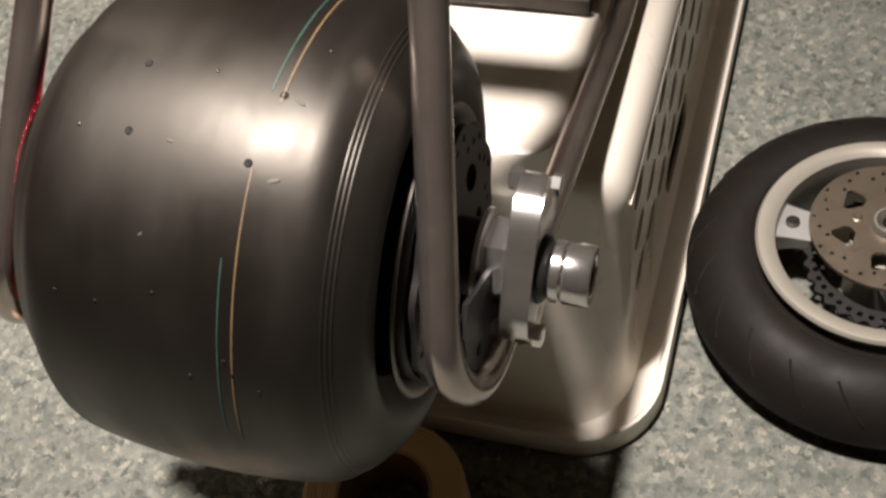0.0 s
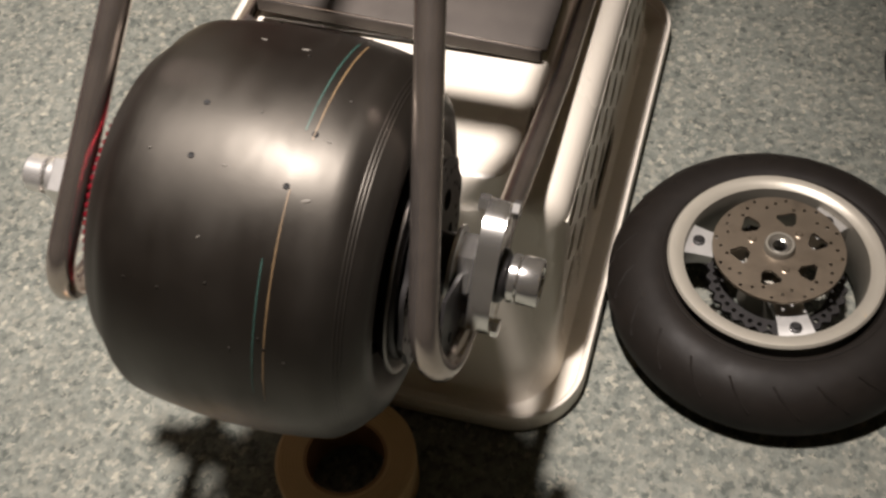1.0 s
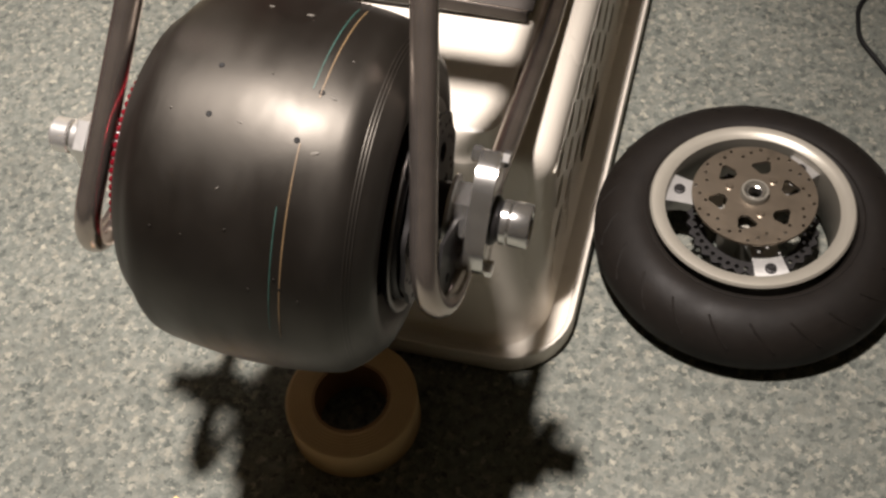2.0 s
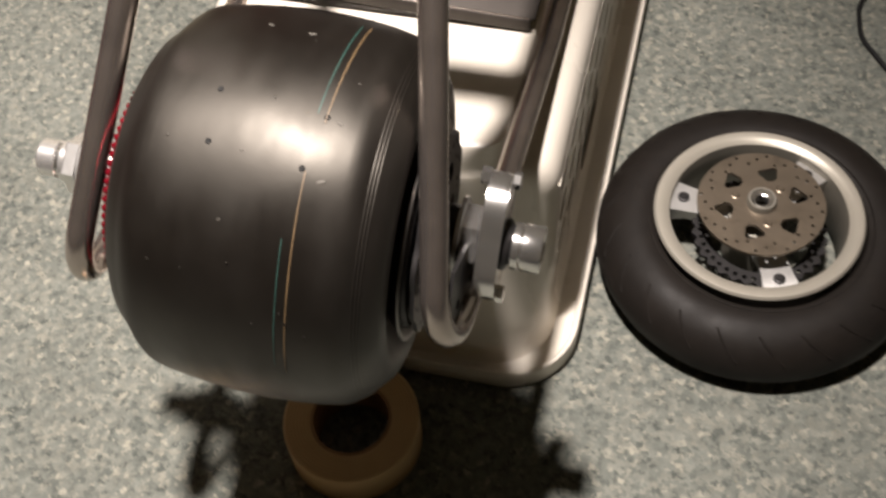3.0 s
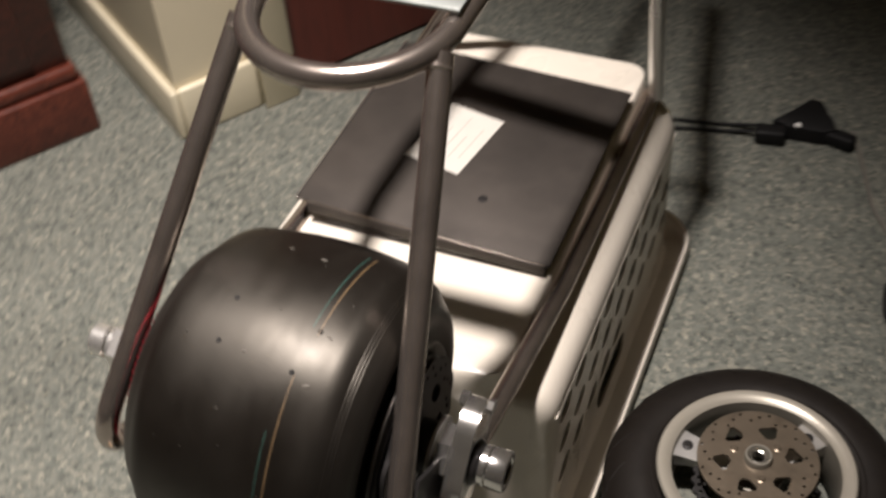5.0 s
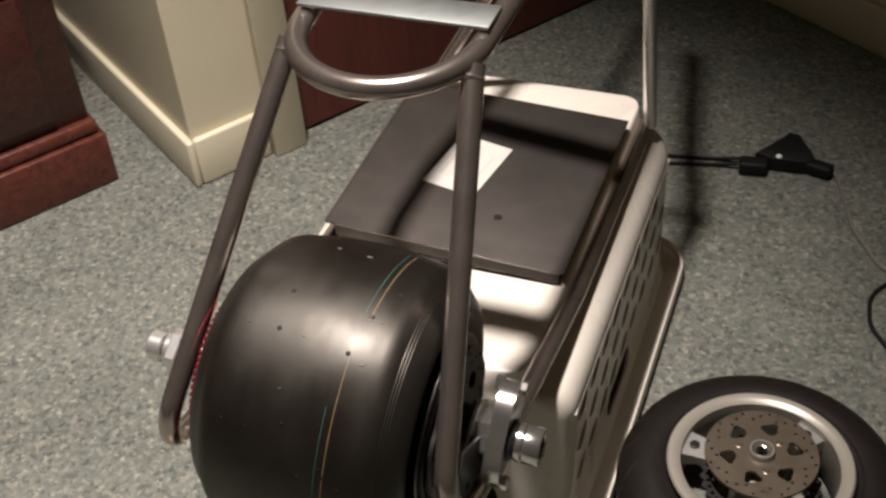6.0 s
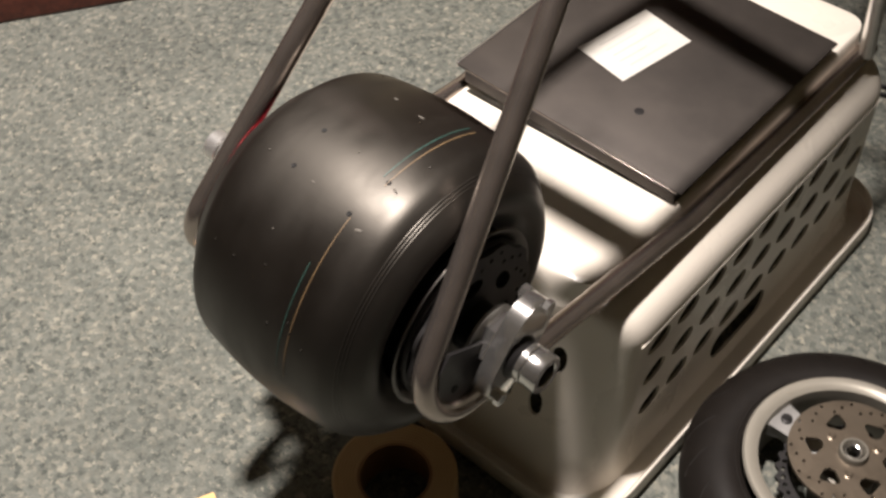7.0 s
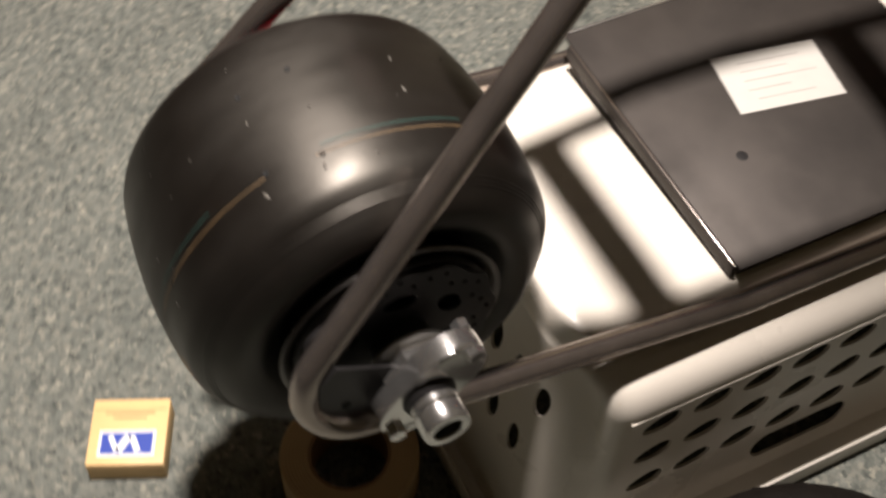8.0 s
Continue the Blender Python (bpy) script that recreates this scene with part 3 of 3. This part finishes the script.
def wide_wheel():
    m = along_x(MID, 0, AXLE)
    w = part("wheel_rim", lathe([(0.058, -0.098), (0.071, -0.098), (0.0725, -0.096), (0.0725, -0.093), (0.066, -0.088), (0.062, -0.06), (0.055, -0.03), (0.055, 0.03), (0.062, 0.06), (0.066, 0.088), (0.0725, 0.093), (0.0725, 0.096), (0.071, 0.098), (0.068, 0.098),
                                 (0.064, 0.09), (0.058, 0.06), (0.050, 0.045), (0.030, 0.042), (0.020, 0.05), (0.020, -0.05), (0.030, -0.042), (0.050, -0.045), (0.056, -0.06)], 72, m, True), BLACKMETAL, chassis, "black two-piece kart wheel rim")
    part("rim_lip", lathe([(0.0735, 0.0860), (0.0790, 0.0915), (0.0815, 0.0930), (0.0828, 0.0945), (0.0822, 0.0960), (0.0805, 0.0962), (0.0775, 0.0945), (0.0715, 0.0900)], 72, m, True), RIMLIP, w)
    tyre = part("tyre", lathe([(0.0735, -0.084)] + PROFILE[1:-1] + [(0.0735, 0.074), (0.0735, 0.0)], 128, m, True), RUBBER, chassis, "wide black slick kart tyre")
    ring_at(0.0405, 0.0011, YELLOWLINE, "yellow_line", tyre, -0.20, 0.55, 0.0015)
    ring_at(0.0345, 0.0010, GREENLINE, "green_line", tyre, -0.16, 0.55, 0.0015)
    ring_at(0.0370, 0.0009, YELLOWLINE, "yellow_line", tyre, -1.50, -0.44, 0.0018)
    ring_at(0.0300, 0.0007, GREENLINE, "green_line", tyre, -1.45, -0.75, 0.0018)
    for r, x in ((0.1272, 0.0753), (0.1254, 0.0773), (0.1236, 0.0792)):
        part("sidewall_ridge", lathe([(r - 0.0006, x + 0.0004), (r + 0.0002, x + 0.0005), (r + 0.0005, x + 0.0001), (r + 0.0005, x - 0.0008)], 112, m, True), RUBBER, tyre)
    # wear holes and moulding nibs
    for px, ang in ((-0.031, -0.125), (-0.0285, -0.385), (0.034, -0.43), (0.041, -0.17)):
        rr = float(np.interp(px, [p[1] for p in PROFILE], [p[0] for p in PROFILE]))
        mm = Matrix.Translation((MID + px, rr * math.sin(ang), AXLE + rr * math.cos(ang))) @ Matrix.Rotation(-ang, 4, "X")
        part("wear_hole", lathe([(0, 0.0004), (0.0014, 0.0004), (0.0017, 0.0006), (0.0021, 0.0002), (0.0021, -0.001)], 14, mm), HOLE, tyre)
    rng = random.Random(5)
    for k in range(16):
        px, ang = rng.uniform(-0.06, 0.06), rng.uniform(-1.5, 0.9)
        rr = float(np.interp(px, [p[1] for p in PROFILE], [p[0] for p in PROFILE]))
        mm = Matrix.Translation((MID + px, rr * math.sin(ang), AXLE + rr * math.cos(ang))) @ Matrix.Rotation(-ang, 4, "X")
        part("rubber_nib", lathe([(0.0012, -0.001), (0.0009, 0.0006), (0, 0.0011)], 8, mm), RUBBER, tyre)
    # pale scuffs in the rubber
    for px, ang, w, turn in ((0.047, -0.475, 0.0034, 20), (0.049, -0.185, 0.0030, -15), (-0.006, -0.40, 0.0020, 0), (0.010, 0.33, 0.0030, 10), (-0.02, 0.36, 0.0022, 0), (-0.012, -0.72, 0.0014, 40)):
        rr = float(np.interp(px, [p[1] for p in PROFILE], [p[0] for p in PROFILE]))
        mm = Matrix.Translation((MID + px, rr * math.sin(ang), AXLE + rr * math.cos(ang))) @ Matrix.Rotation(-ang, 4, "X") @ Matrix.Rotation(radians(turn), 4, "Z") @ Matrix.Diagonal((1, 0.35, 1, 1))
        part("scuff", lathe([(0, 0.0005), (w * 0.7, 0.0004), (w, 0.0001), (w, -0.0008)], 12, mm), SCUFF, tyre)
    # brake disc on the outer face of the hub
    hub = part("hub", lathe([(0.0, 0.03), (0.030, 0.03), (0.030, 0.055), (0.022, 0.060), (0.022, 0.1190), (0.0, 0.1190)], 40, m), BLACKMETAL, chassis)
    disc_out = [((0.0725 + 0.0018 * math.cos(12 * a)) * math.cos(a), (0.0725 + 0.0018 * math.cos(12 * a)) * math.sin(a)) for a in (2 * math.pi * k / 144 for k in range(144))]
    disc = part("brake_disc", prism(disc_out, 0.1010, 0.1045, m, 0.0006), BLACKMETAL, chassis, "dark wavy-edged drilled brake disc")
    tools = []
    for k in range(36):
        a = 2 * math.pi * k / 36
        rr = (0.0670, 0.0625, 0.0580)[k % 3]
        tools.append(lathe([(0, 0.10), (0.0022, 0.10), (0.0022, 0.13), (0, 0.13)], 10, m @ Matrix.Translation((rr * math.cos(a), rr * math.sin(a), 0))))
    for k in range(6):
        r = m @ Matrix.Rotation(2 * math.pi * k / 6, 4, "Z") @ Matrix.Translation((0.043, 0, 0))
        tools.append(prism([(0.008 * math.cos(b), 0.012 * math.sin(b)) for b in (2 * math.pi * j / 18 for j in range(18))], 0.10, 0.13, r))
    cut(disc, join(*tools))


wide_wheel()


def axle_parts():
    part("axle", lathe([(0, -0.180), (0.0105, -0.180), (0.0125, -0.178), (0.0125, 0.190), (0.0105, 0.192), (0, 0.192)], 40, along_x(0, 0, AXLE)), ALU, chassis, "polished axle shaft")
    for s in (-1, 1):
        m = along_x(0, 0, AXLE) @ (Matrix.Identity(4) if s > 0 else Matrix.Rotation(radians(180), 4, "Y"))
        if s > 0:
            # two-eared bearing flange
            pts = []
            for k in range(72):
                a = 2 * math.pi * k / 72
                r = 0.0250 + (0.0265 if math.cos(a - radians(140)) > 0 else 0.018) * abs(math.cos(a - radians(140))) ** 2.6
                pts.append((r * math.cos(a), r * math.sin(a)))
            c = part("bearing_carrier", prism(pts, 0.1550, 0.1705, m, 0.004), ALU, chassis, "bright machined aluminium bearing carrier")
            for a in (radians(140), radians(320)):
                x, y = (0.047 if a < 3 else 0.038) * math.cos(a), (0.047 if a < 3 else 0.038) * math.sin(a)
                part("bolt", prism(circle(6, 0.0065, x, y), 0.1707, 0.1760, m, 0.0006), ALU, c, smooth=False)
                part("bolt", prism(circle(6, 0.0065, x, y, 0.3), 0.1475, 0.1548, m, 0.0006), ALU, c, smooth=False)
            part("lock_collar", prism(circle(6, 0.0245, start=0.35), 0.1408, 0.1542, m, 0.0022), ALU, chassis, smooth=False)
            part("thrust_washer", lathe([(0.0127, 0.1377), (0.0290, 0.1377), (0.0290, 0.1405), (0.0127, 0.1405)], 40, m, True), CAST, chassis)
            part("spacer_ring", lathe([(0.0127, 0.1707), (0.0195, 0.1707), (0.0185, 0.1735), (0.0140, 0.1768), (0.0127, 0.1768)], 40, m, True), BLACKMETAL, chassis)
            part("axle_collar", lathe([(0.0127, 0.1770), (0.0165, 0.1770), (0.0172, 0.1777), (0.0172, 0.1820), (0.0165, 0.1827), (0.0127, 0.1827)], 40, m, True), ALU, chassis)
            part("end_cap", lathe([(0.0106, 0.1838), (0.0160, 0.1838), (0.0172, 0.1848), (0.0172, 0.1975), (0.0162, 0.1988), (0.0114, 0.1988), (0.0106, 0.1978)], 40, m, True), ALU, chassis)
            # black disc in the cap, coloured as the shaded depth of the bore
            part("axle_bore", lathe([(0, 0.1930), (0.0100, 0.1930), (0.0104, 0.1922), (0, 0.1922)], 32, m), HOLE, chassis)
        else:
            part("axle_nut", prism(circle(6, 0.0235), 0.150, 0.1600, m, 0.0014), BRUSHED, chassis, smooth=False)
            part("axle_collar", lathe([(0.0126, 0.1602), (0.0160, 0.1602), (0.0160, 0.1660), (0.0126, 0.1660)], 40, m, True), BRUSHED, chassis)
            part("end_cap", lathe([(0, 0.1850), (0.0130, 0.1850), (0.0142, 0.1838), (0.0142, 0.1715), (0.0130, 0.1705), (0, 0.1705)], 40, m), BRUSHED, chassis)
            part("bearing_carrier", lathe([(0.0127, 0.112), (0.021, 0.112), (0.022, 0.114), (0.022, 0.148), (0.021, 0.1495), (0.0127, 0.1495)], 40, m, True), CAST, chassis)


axle_parts()


def sprocket():
    m = along_x(MID - 0.1100, 0, AXLE)
    n = 56
    outline = []
    for k in range(n):
        for da, r in ((0, 0.0785), (0.3, 0.0825), (0.5, 0.0835), (0.7, 0.0825)):
            a = 2 * math.pi * (k + da) / n
            outline.append((r * math.cos(a), r * math.sin(a)))
    sp = part("sprocket", prism(outline, -0.0022, 0.0022, m), RED, chassis, "dark red anodised drive sprocket with bright red chain")
    tools = []
    for k in range(6):
        w = m @ Matrix.Rotation(2 * math.pi * k / 6, 4, "Z")
        tools.append(prism([(0.044, -0.012), (0.066, -0.024), (0.070, 0.0), (0.066, 0.024), (0.044, 0.012)], -0.01, 0.01, w))
    cut(sp, join(*tools))
    # the chain lies in slanting links round the teeth
    for k in range(84):
        w = m @ Matrix.Rotation(2 * math.pi * k / 84, 4, "Z") @ Matrix.Translation((0.0822, 0, 0)) @ Matrix.Rotation(radians(30), 4, "X")
        part("chain_link", lathe([(0, -0.0056), (0.0022, -0.0054), (0.0030, -0.0036), (0.0025, 0.0), (0.0030, 0.0036), (0.0022, 0.0054), (0, 0.0056)], 10, w), REDBEAD, sp)
    part("sprocket_hub", lathe([(0.0127, -0.016), (0.034, -0.016), (0.036, -0.014), (0.036, 0.006), (0.0127, 0.006)], 40, m, True), BRUSHED, chassis)
    for k in range(6):
        a = 2 * math.pi * (k + 0.5) / 6
        part("bolt", prism(circle(6, 0.0045, 0.052 * math.cos(a), 0.052 * math.sin(a)), -0.0065, -0.0023, m, 0.0005), ALU, sp, smooth=False)


sprocket()


chassis.matrix_world = LEAN @ chassis.matrix_world


# ---- label on the pan ----
def paper_label():
    q = LEAN @ pose(-0.021, 0.4365, 0.3196, 0, 0, -9.5)
    d = part("paper_label", box((-0.034, -0.051, 0.0), (0.034, 0.051, 0.0004), 0, q), PAPER, smooth=False)
    tagged(d, "white paper label stuck on dark steel floor pan", "label")
    for k, (x, y, w) in enumerate(((-0.022, 0.0, 0.060), (-0.012, -0.008, 0.045), (-0.001, 0.004, 0.070), (0.010, -0.012, 0.040), (0.021, 0.0, 0.055))):
        part("print_bar", box((x - 0.0007, y - w / 2, 0.00042), (x + 0.0007, y + w / 2, 0.0006), 0, q), INK, d, smooth=False)


paper_label()


# ---- the other wheel, lying on the carpet ----
def lying_wheel():
    c = Matrix.Translation((0.368, 0.293, 0.0))
    low = Matrix.Translation((0.3705, 0.288, 0.0))
    d = thing("scooter_wheel", (0.368, 0.293, 0.0), "scooter wheel with brake disc lying flat on carpet", "wheel")
    tp = [(0.1030, 0.062), (0.1075, 0.0705), (0.117, 0.0745), (0.130, 0.0740), (0.1455, 0.0680), (0.1580, 0.0570), (0.1645, 0.0425), (0.1650, 0.028), (0.1590, 0.013), (0.147, 0.0045), (0.130, 0.0005), (0.112, 0.001), (0.1030, 0.008)]
    tyre = part("tyre", lathe(tp, 112, low, True), OLD_RUBBER, d, "worn black scooter tyre")
    for r, z in ((0.1130, 0.0728),):
        part("sidewall_ridge", lathe([(r - 0.0011, z), (r - 0.0005, z + 0.0010), (r + 0.0005, z + 0.0010), (r + 0.0011, z - 0.0003)], 96, low, True), OLD_RUBBER, tyre)
    for k in range(22):
        a = 2 * math.pi * k / 22
        g = low @ Matrix.Rotation(a, 4, "Z")
        line = [(0.1400, -0.008, 0.0703), (0.1480, -0.002, 0.0660), (0.1560, 0.008, 0.0578), (0.1605, 0.018, 0.0500)]
        part("tread_groove", tube([g @ Vector(v) for v in line], 0.0012, 6), OLD_RUBBER, tyre)
    rim = part("rim", lathe([(0.1040, 0.070), (0.1062, 0.074), (0.1042, 0.0768), (0.1000, 0.0772), (0.0940, 0.0752), (0.0902, 0.0725), (0.0902, 0.069), (0.0970, 0.066)], 96, c, True), RIMPAINT, d, "pale champagne painted rim")
    part("barrel", lathe([(0.0900, 0.0722), (0.0890, 0.066), (0.0880, 0.060), (0.0880, 0.012), (0.0935, 0.003), (0.1025, 0.006), (0.0965, 0.014), (0.0965, 0.064)], 96, c, True), BARREL, rim, "darker inner rim barrel")
    up = c @ Matrix.Translation((0, 0, 0.019))
    for k, a in enumerate((172, 291, 55)):
        r = up @ Matrix.Rotation(radians(a), 4, "Z")
        spoke = part("spoke", prism([(0.015, -0.016), (0.05, -0.012), (0.072, -0.014), (0.0890, -0.021), (0.0890, 0.021), (0.072, 0.014), (0.05, 0.012), (0.015, 0.016)], 0.030, 0.046, r, 0.002), CAST, d, "bright cast aluminium spoke")
        part("bolt", lathe([(0, 0.0505), (0.003, 0.0505), (0.0035, 0.049), (0.006, 0.0485), (0.006, 0.0461), (0, 0.0461)], 16, r @ Matrix.Translation((0.0775, 0, 0))), BLACKMETAL, spoke)
    part("hub", lathe([(0.0080, -0.012), (0.030, -0.012), (0.030, 0.052), (0.0148, 0.056), (0.0148, 0.0770), (0.0138, 0.0790), (0.0118, 0.0790), (0.0110, 0.0765), (0.0096, 0.0740), (0.0096, 0.066), (0.0080, 0.064)], 40, up, True), BARREL, d, "worn grey wheel hub")
    part("bearing", lathe([(0.0066, 0.0700), (0.0068, 0.0752), (0.0078, 0.0756), (0.0088, 0.0745), (0.0092, 0.0660), (0.0066, 0.0660)], 32, up, True), ALU, d)
    disc = part("brake_disc", prism(circle(72, 0.0640), 0.068, 0.0715, up), DISC, d, "brown-grey drilled brake disc")
    tools = []
    for k in range(36):
        a = 2 * math.pi * k / 36
        rr = (0.0603, 0.0556, 0.0508)[k % 3]
        tools.append(lathe([(0, -0.01), (0.0018, -0.01), (0.0018, 0.01), (0, 0.01)], 10, up @ Matrix.Translation((rr * math.cos(a), rr * math.sin(a), 0.068))))
    for k in range(6):
        r = up @ Matrix.Rotation(radians(60 * k + 25), 4, "Z") @ Matrix.Translation((0.0355, 0.0, 0.068)) @ Matrix.Rotation(radians(28), 4, "Z")
        tools.append(prism([(-0.0080, -0.0040), (-0.0050, -0.0085), (0.0060, -0.0120), (0.0090, -0.0090), (0.0085, 0.0070), (0.0050, 0.0090), (-0.0065, 0.0025)], -0.01, 0.01, r))
    tools.append(lathe([(0, -0.01), (0.0146, -0.01), (0.0146, 0.01), (0, 0.01)], 40, up @ Matrix.Translation((0, 0, 0.068))))
    cut(disc, join(*tools))
    for k in range(3):
        a = radians(120 * k + 50)
        part("bolt", lathe([(0, 0.0735), (0.0025, 0.0735), (0.003, 0.072), (0.0045, 0.0715), (0.0045, 0.0699), (0, 0.0699)], 14, up @ Matrix.Translation((0.0265 * math.cos(a), 0.0265 * math.sin(a), 0))), DISC, disc)
    # lower drive ring and its carrier, under the disc
    ring = part("drive_ring", prism([((0.0665 + 0.0022 * math.cos(30 * t)) * math.cos(t), (0.0665 + 0.0022 * math.cos(30 * t)) * math.sin(t)) for t in (2 * math.pi * k / 180 for k in range(180))], 0.040, 0.044, up @ Matrix.Translation((0.004, -0.012, -0.004))), BLACKMETAL, d, "dark drilled drive ring")
    tools = [lathe([(0, -0.02), (0.052, -0.02), (0.052, 0.08), (0, 0.08)], 48, up @ Matrix.Translation((0.004, -0.012, 0)))]
    for k in range(40):
        a = 2 * math.pi * k / 40
        tools.append(lathe([(0, -0.03), (0.0026, -0.03), (0.0026, 0.03), (0, 0.03)], 8, up @ Matrix.Translation((0.004 + 0.0600 * math.cos(a), -0.012 + 0.0600 * math.sin(a), 0.03))))
    cut(ring, join(*tools))


lying_wheel()


# ---- tape roll and small carton ----
def tape_roll():
    c = Matrix.Translation((0.014, -0.004, 0.0))
    d = thing("tape_roll", (0.018, -0.007, 0.0), "roll of tan masking tape lying on carpet", "tape roll")
    prof = [(0.0395, 0.0), (0.0652, 0.0), (0.0660, 0.0012), (0.0660, 0.0438), (0.0652, 0.0448)]
    prof += [(0.064 - 0.0016 * k, 0.0450 + (0.0006 if k % 2 else 0.0)) for k in range(15)] + [(0.0395, 0.0448)]
    part("tape", lathe(prof, 72, c, True), TAPE, d, "tan masking tape wound in layers")
    part("core", lathe([(0.0365, 0.0004), (0.0394, 0.0004), (0.0394, 0.0452), (0.0365, 0.0452)], 64, c, True), CORE, d, "brown cardboard core")


tape_roll()


def carton():
    q = pose(-0.108, -0.184, 0.0, 0, 0, CARTON_TURN)
    d = thing("small_carton", (-0.108, -0.184, 0.0), "small pale orange carton with blue printed panel on carpet", "carton")
    b = part("box", box((-0.037, -0.036, 0.0005), (0.037, 0.036, 0.028), 0.0012, q), CARTON, d)
    part("flap_seam", box((-0.0345, 0.0242, 0.0281), (0.0345, 0.0248, 0.0284), 0, q), CORE, d)
    p = part("print_block", box((-0.027, -0.027, 0.0282), (0.027, 0.001, 0.0284), 0, q), WHITEINK, d, "white panel with a blue printed block and pale marks")
    part("blue_block", box((-0.0245, -0.0245, 0.0285), (0.0245, -0.0015, 0.0287), 0, q), BLUE, p)
    for x, w, slant in ((-0.0125, 0.0050, 24), (-0.0030, 0.0075, -28), (0.0075, 0.0060, 24)):
        mark = q @ pose(x, -0.0135, 0, 0, 0, slant)
        part("print_bar", box((-w / 2, -0.0095, 0.0288), (w / 2, 0.0095, 0.0290), 0, mark), WHITEINK, p)
    for y, w in ((0.0205, 0.024), (0.0150, 0.016)):
        part("print_bar", box((-w, y - 0.0009, 0.0282), (w, y + 0.0009, 0.0284), 0, q), CORE, d)


CARTON_TURN = 66.0
carton()


# ---- plugs and cables on the far carpet ----
def plug_cluster():
    d = thing("power_adapter", (0.31, 0.95, 0.0), "black plug adapter cluster with twin cables on carpet", "power adapter")
    part("block", prism([(-0.062, -0.014), (-0.030, -0.026), (0.030, -0.024), (0.052, -0.010), (0.040, 0.010), (0.012, 0.062), (-0.010, 0.064), (-0.030, 0.016)], 0.0005, 0.026, pose(0.312, 0.965, 0) @ Matrix.Diagonal((0.82, 0.86, 1, 1)), 0.005), BLACKPLASTIC, d, "three-way black adapter block")
    part("plug", box((-0.020, -0.011, 0.0005), (0.026, 0.011, 0.022), 0.005, pose(0.356, 0.953, 0, 0, 0, -14), 3), BLACKPLASTIC, d)
    part("socket", box((-0.022, -0.013, 0.0005), (0.022, 0.013, 0.024), 0.005, pose(0.262, 0.932, 0, 0, 0, 8), 3), BLACKPLASTIC, d)
    part("lamp_dot", lathe([(0, 0.0), (0.005, 0.0), (0.004, 0.002), (0, 0.0025)], 14, pose(0.298, 0.948, 0.0262)), WHITEINK, d)
    for o in (0.0, 0.016):
        part("cable", tube(filleted([(0.238, 0.934 + o, 0.010), (0.19, 0.930 + o, 0.0032), (0.12, 0.915 + o * 1.3, 0.0032), (0.06, 0.90 + o, 0.0032)], 0.03), 0.003, 8), BLACKPLASTIC, d)


plug_cluster()


def loose_cable():
    pts = filleted([(0.375, 0.975, 0.012), (0.395, 0.93, 0.0032), (0.425, 0.83, 0.0032), (0.475, 0.745, 0.0032), (0.53, 0.74, 0.0032), (0.60, 0.80, 0.0032)], 0.05)
    tagged(part("cable", tube(pts, 0.003, 8), GREYCABLE), "thin grey mains cable lying on carpet", "cable")
    pts = filleted([(0.56, 0.79, 0.0032), (0.50, 0.745, 0.0032), (0.462, 0.69, 0.0032), (0.468, 0.63, 0.0032), (0.51, 0.57, 0.0032), (0.60, 0.52, 0.0032)], 0.06)
    tagged(part("cable", tube(pts, 0.003, 8), BLACKPLASTIC), "thin dark cable looping over carpet", "cable")


loose_cable()
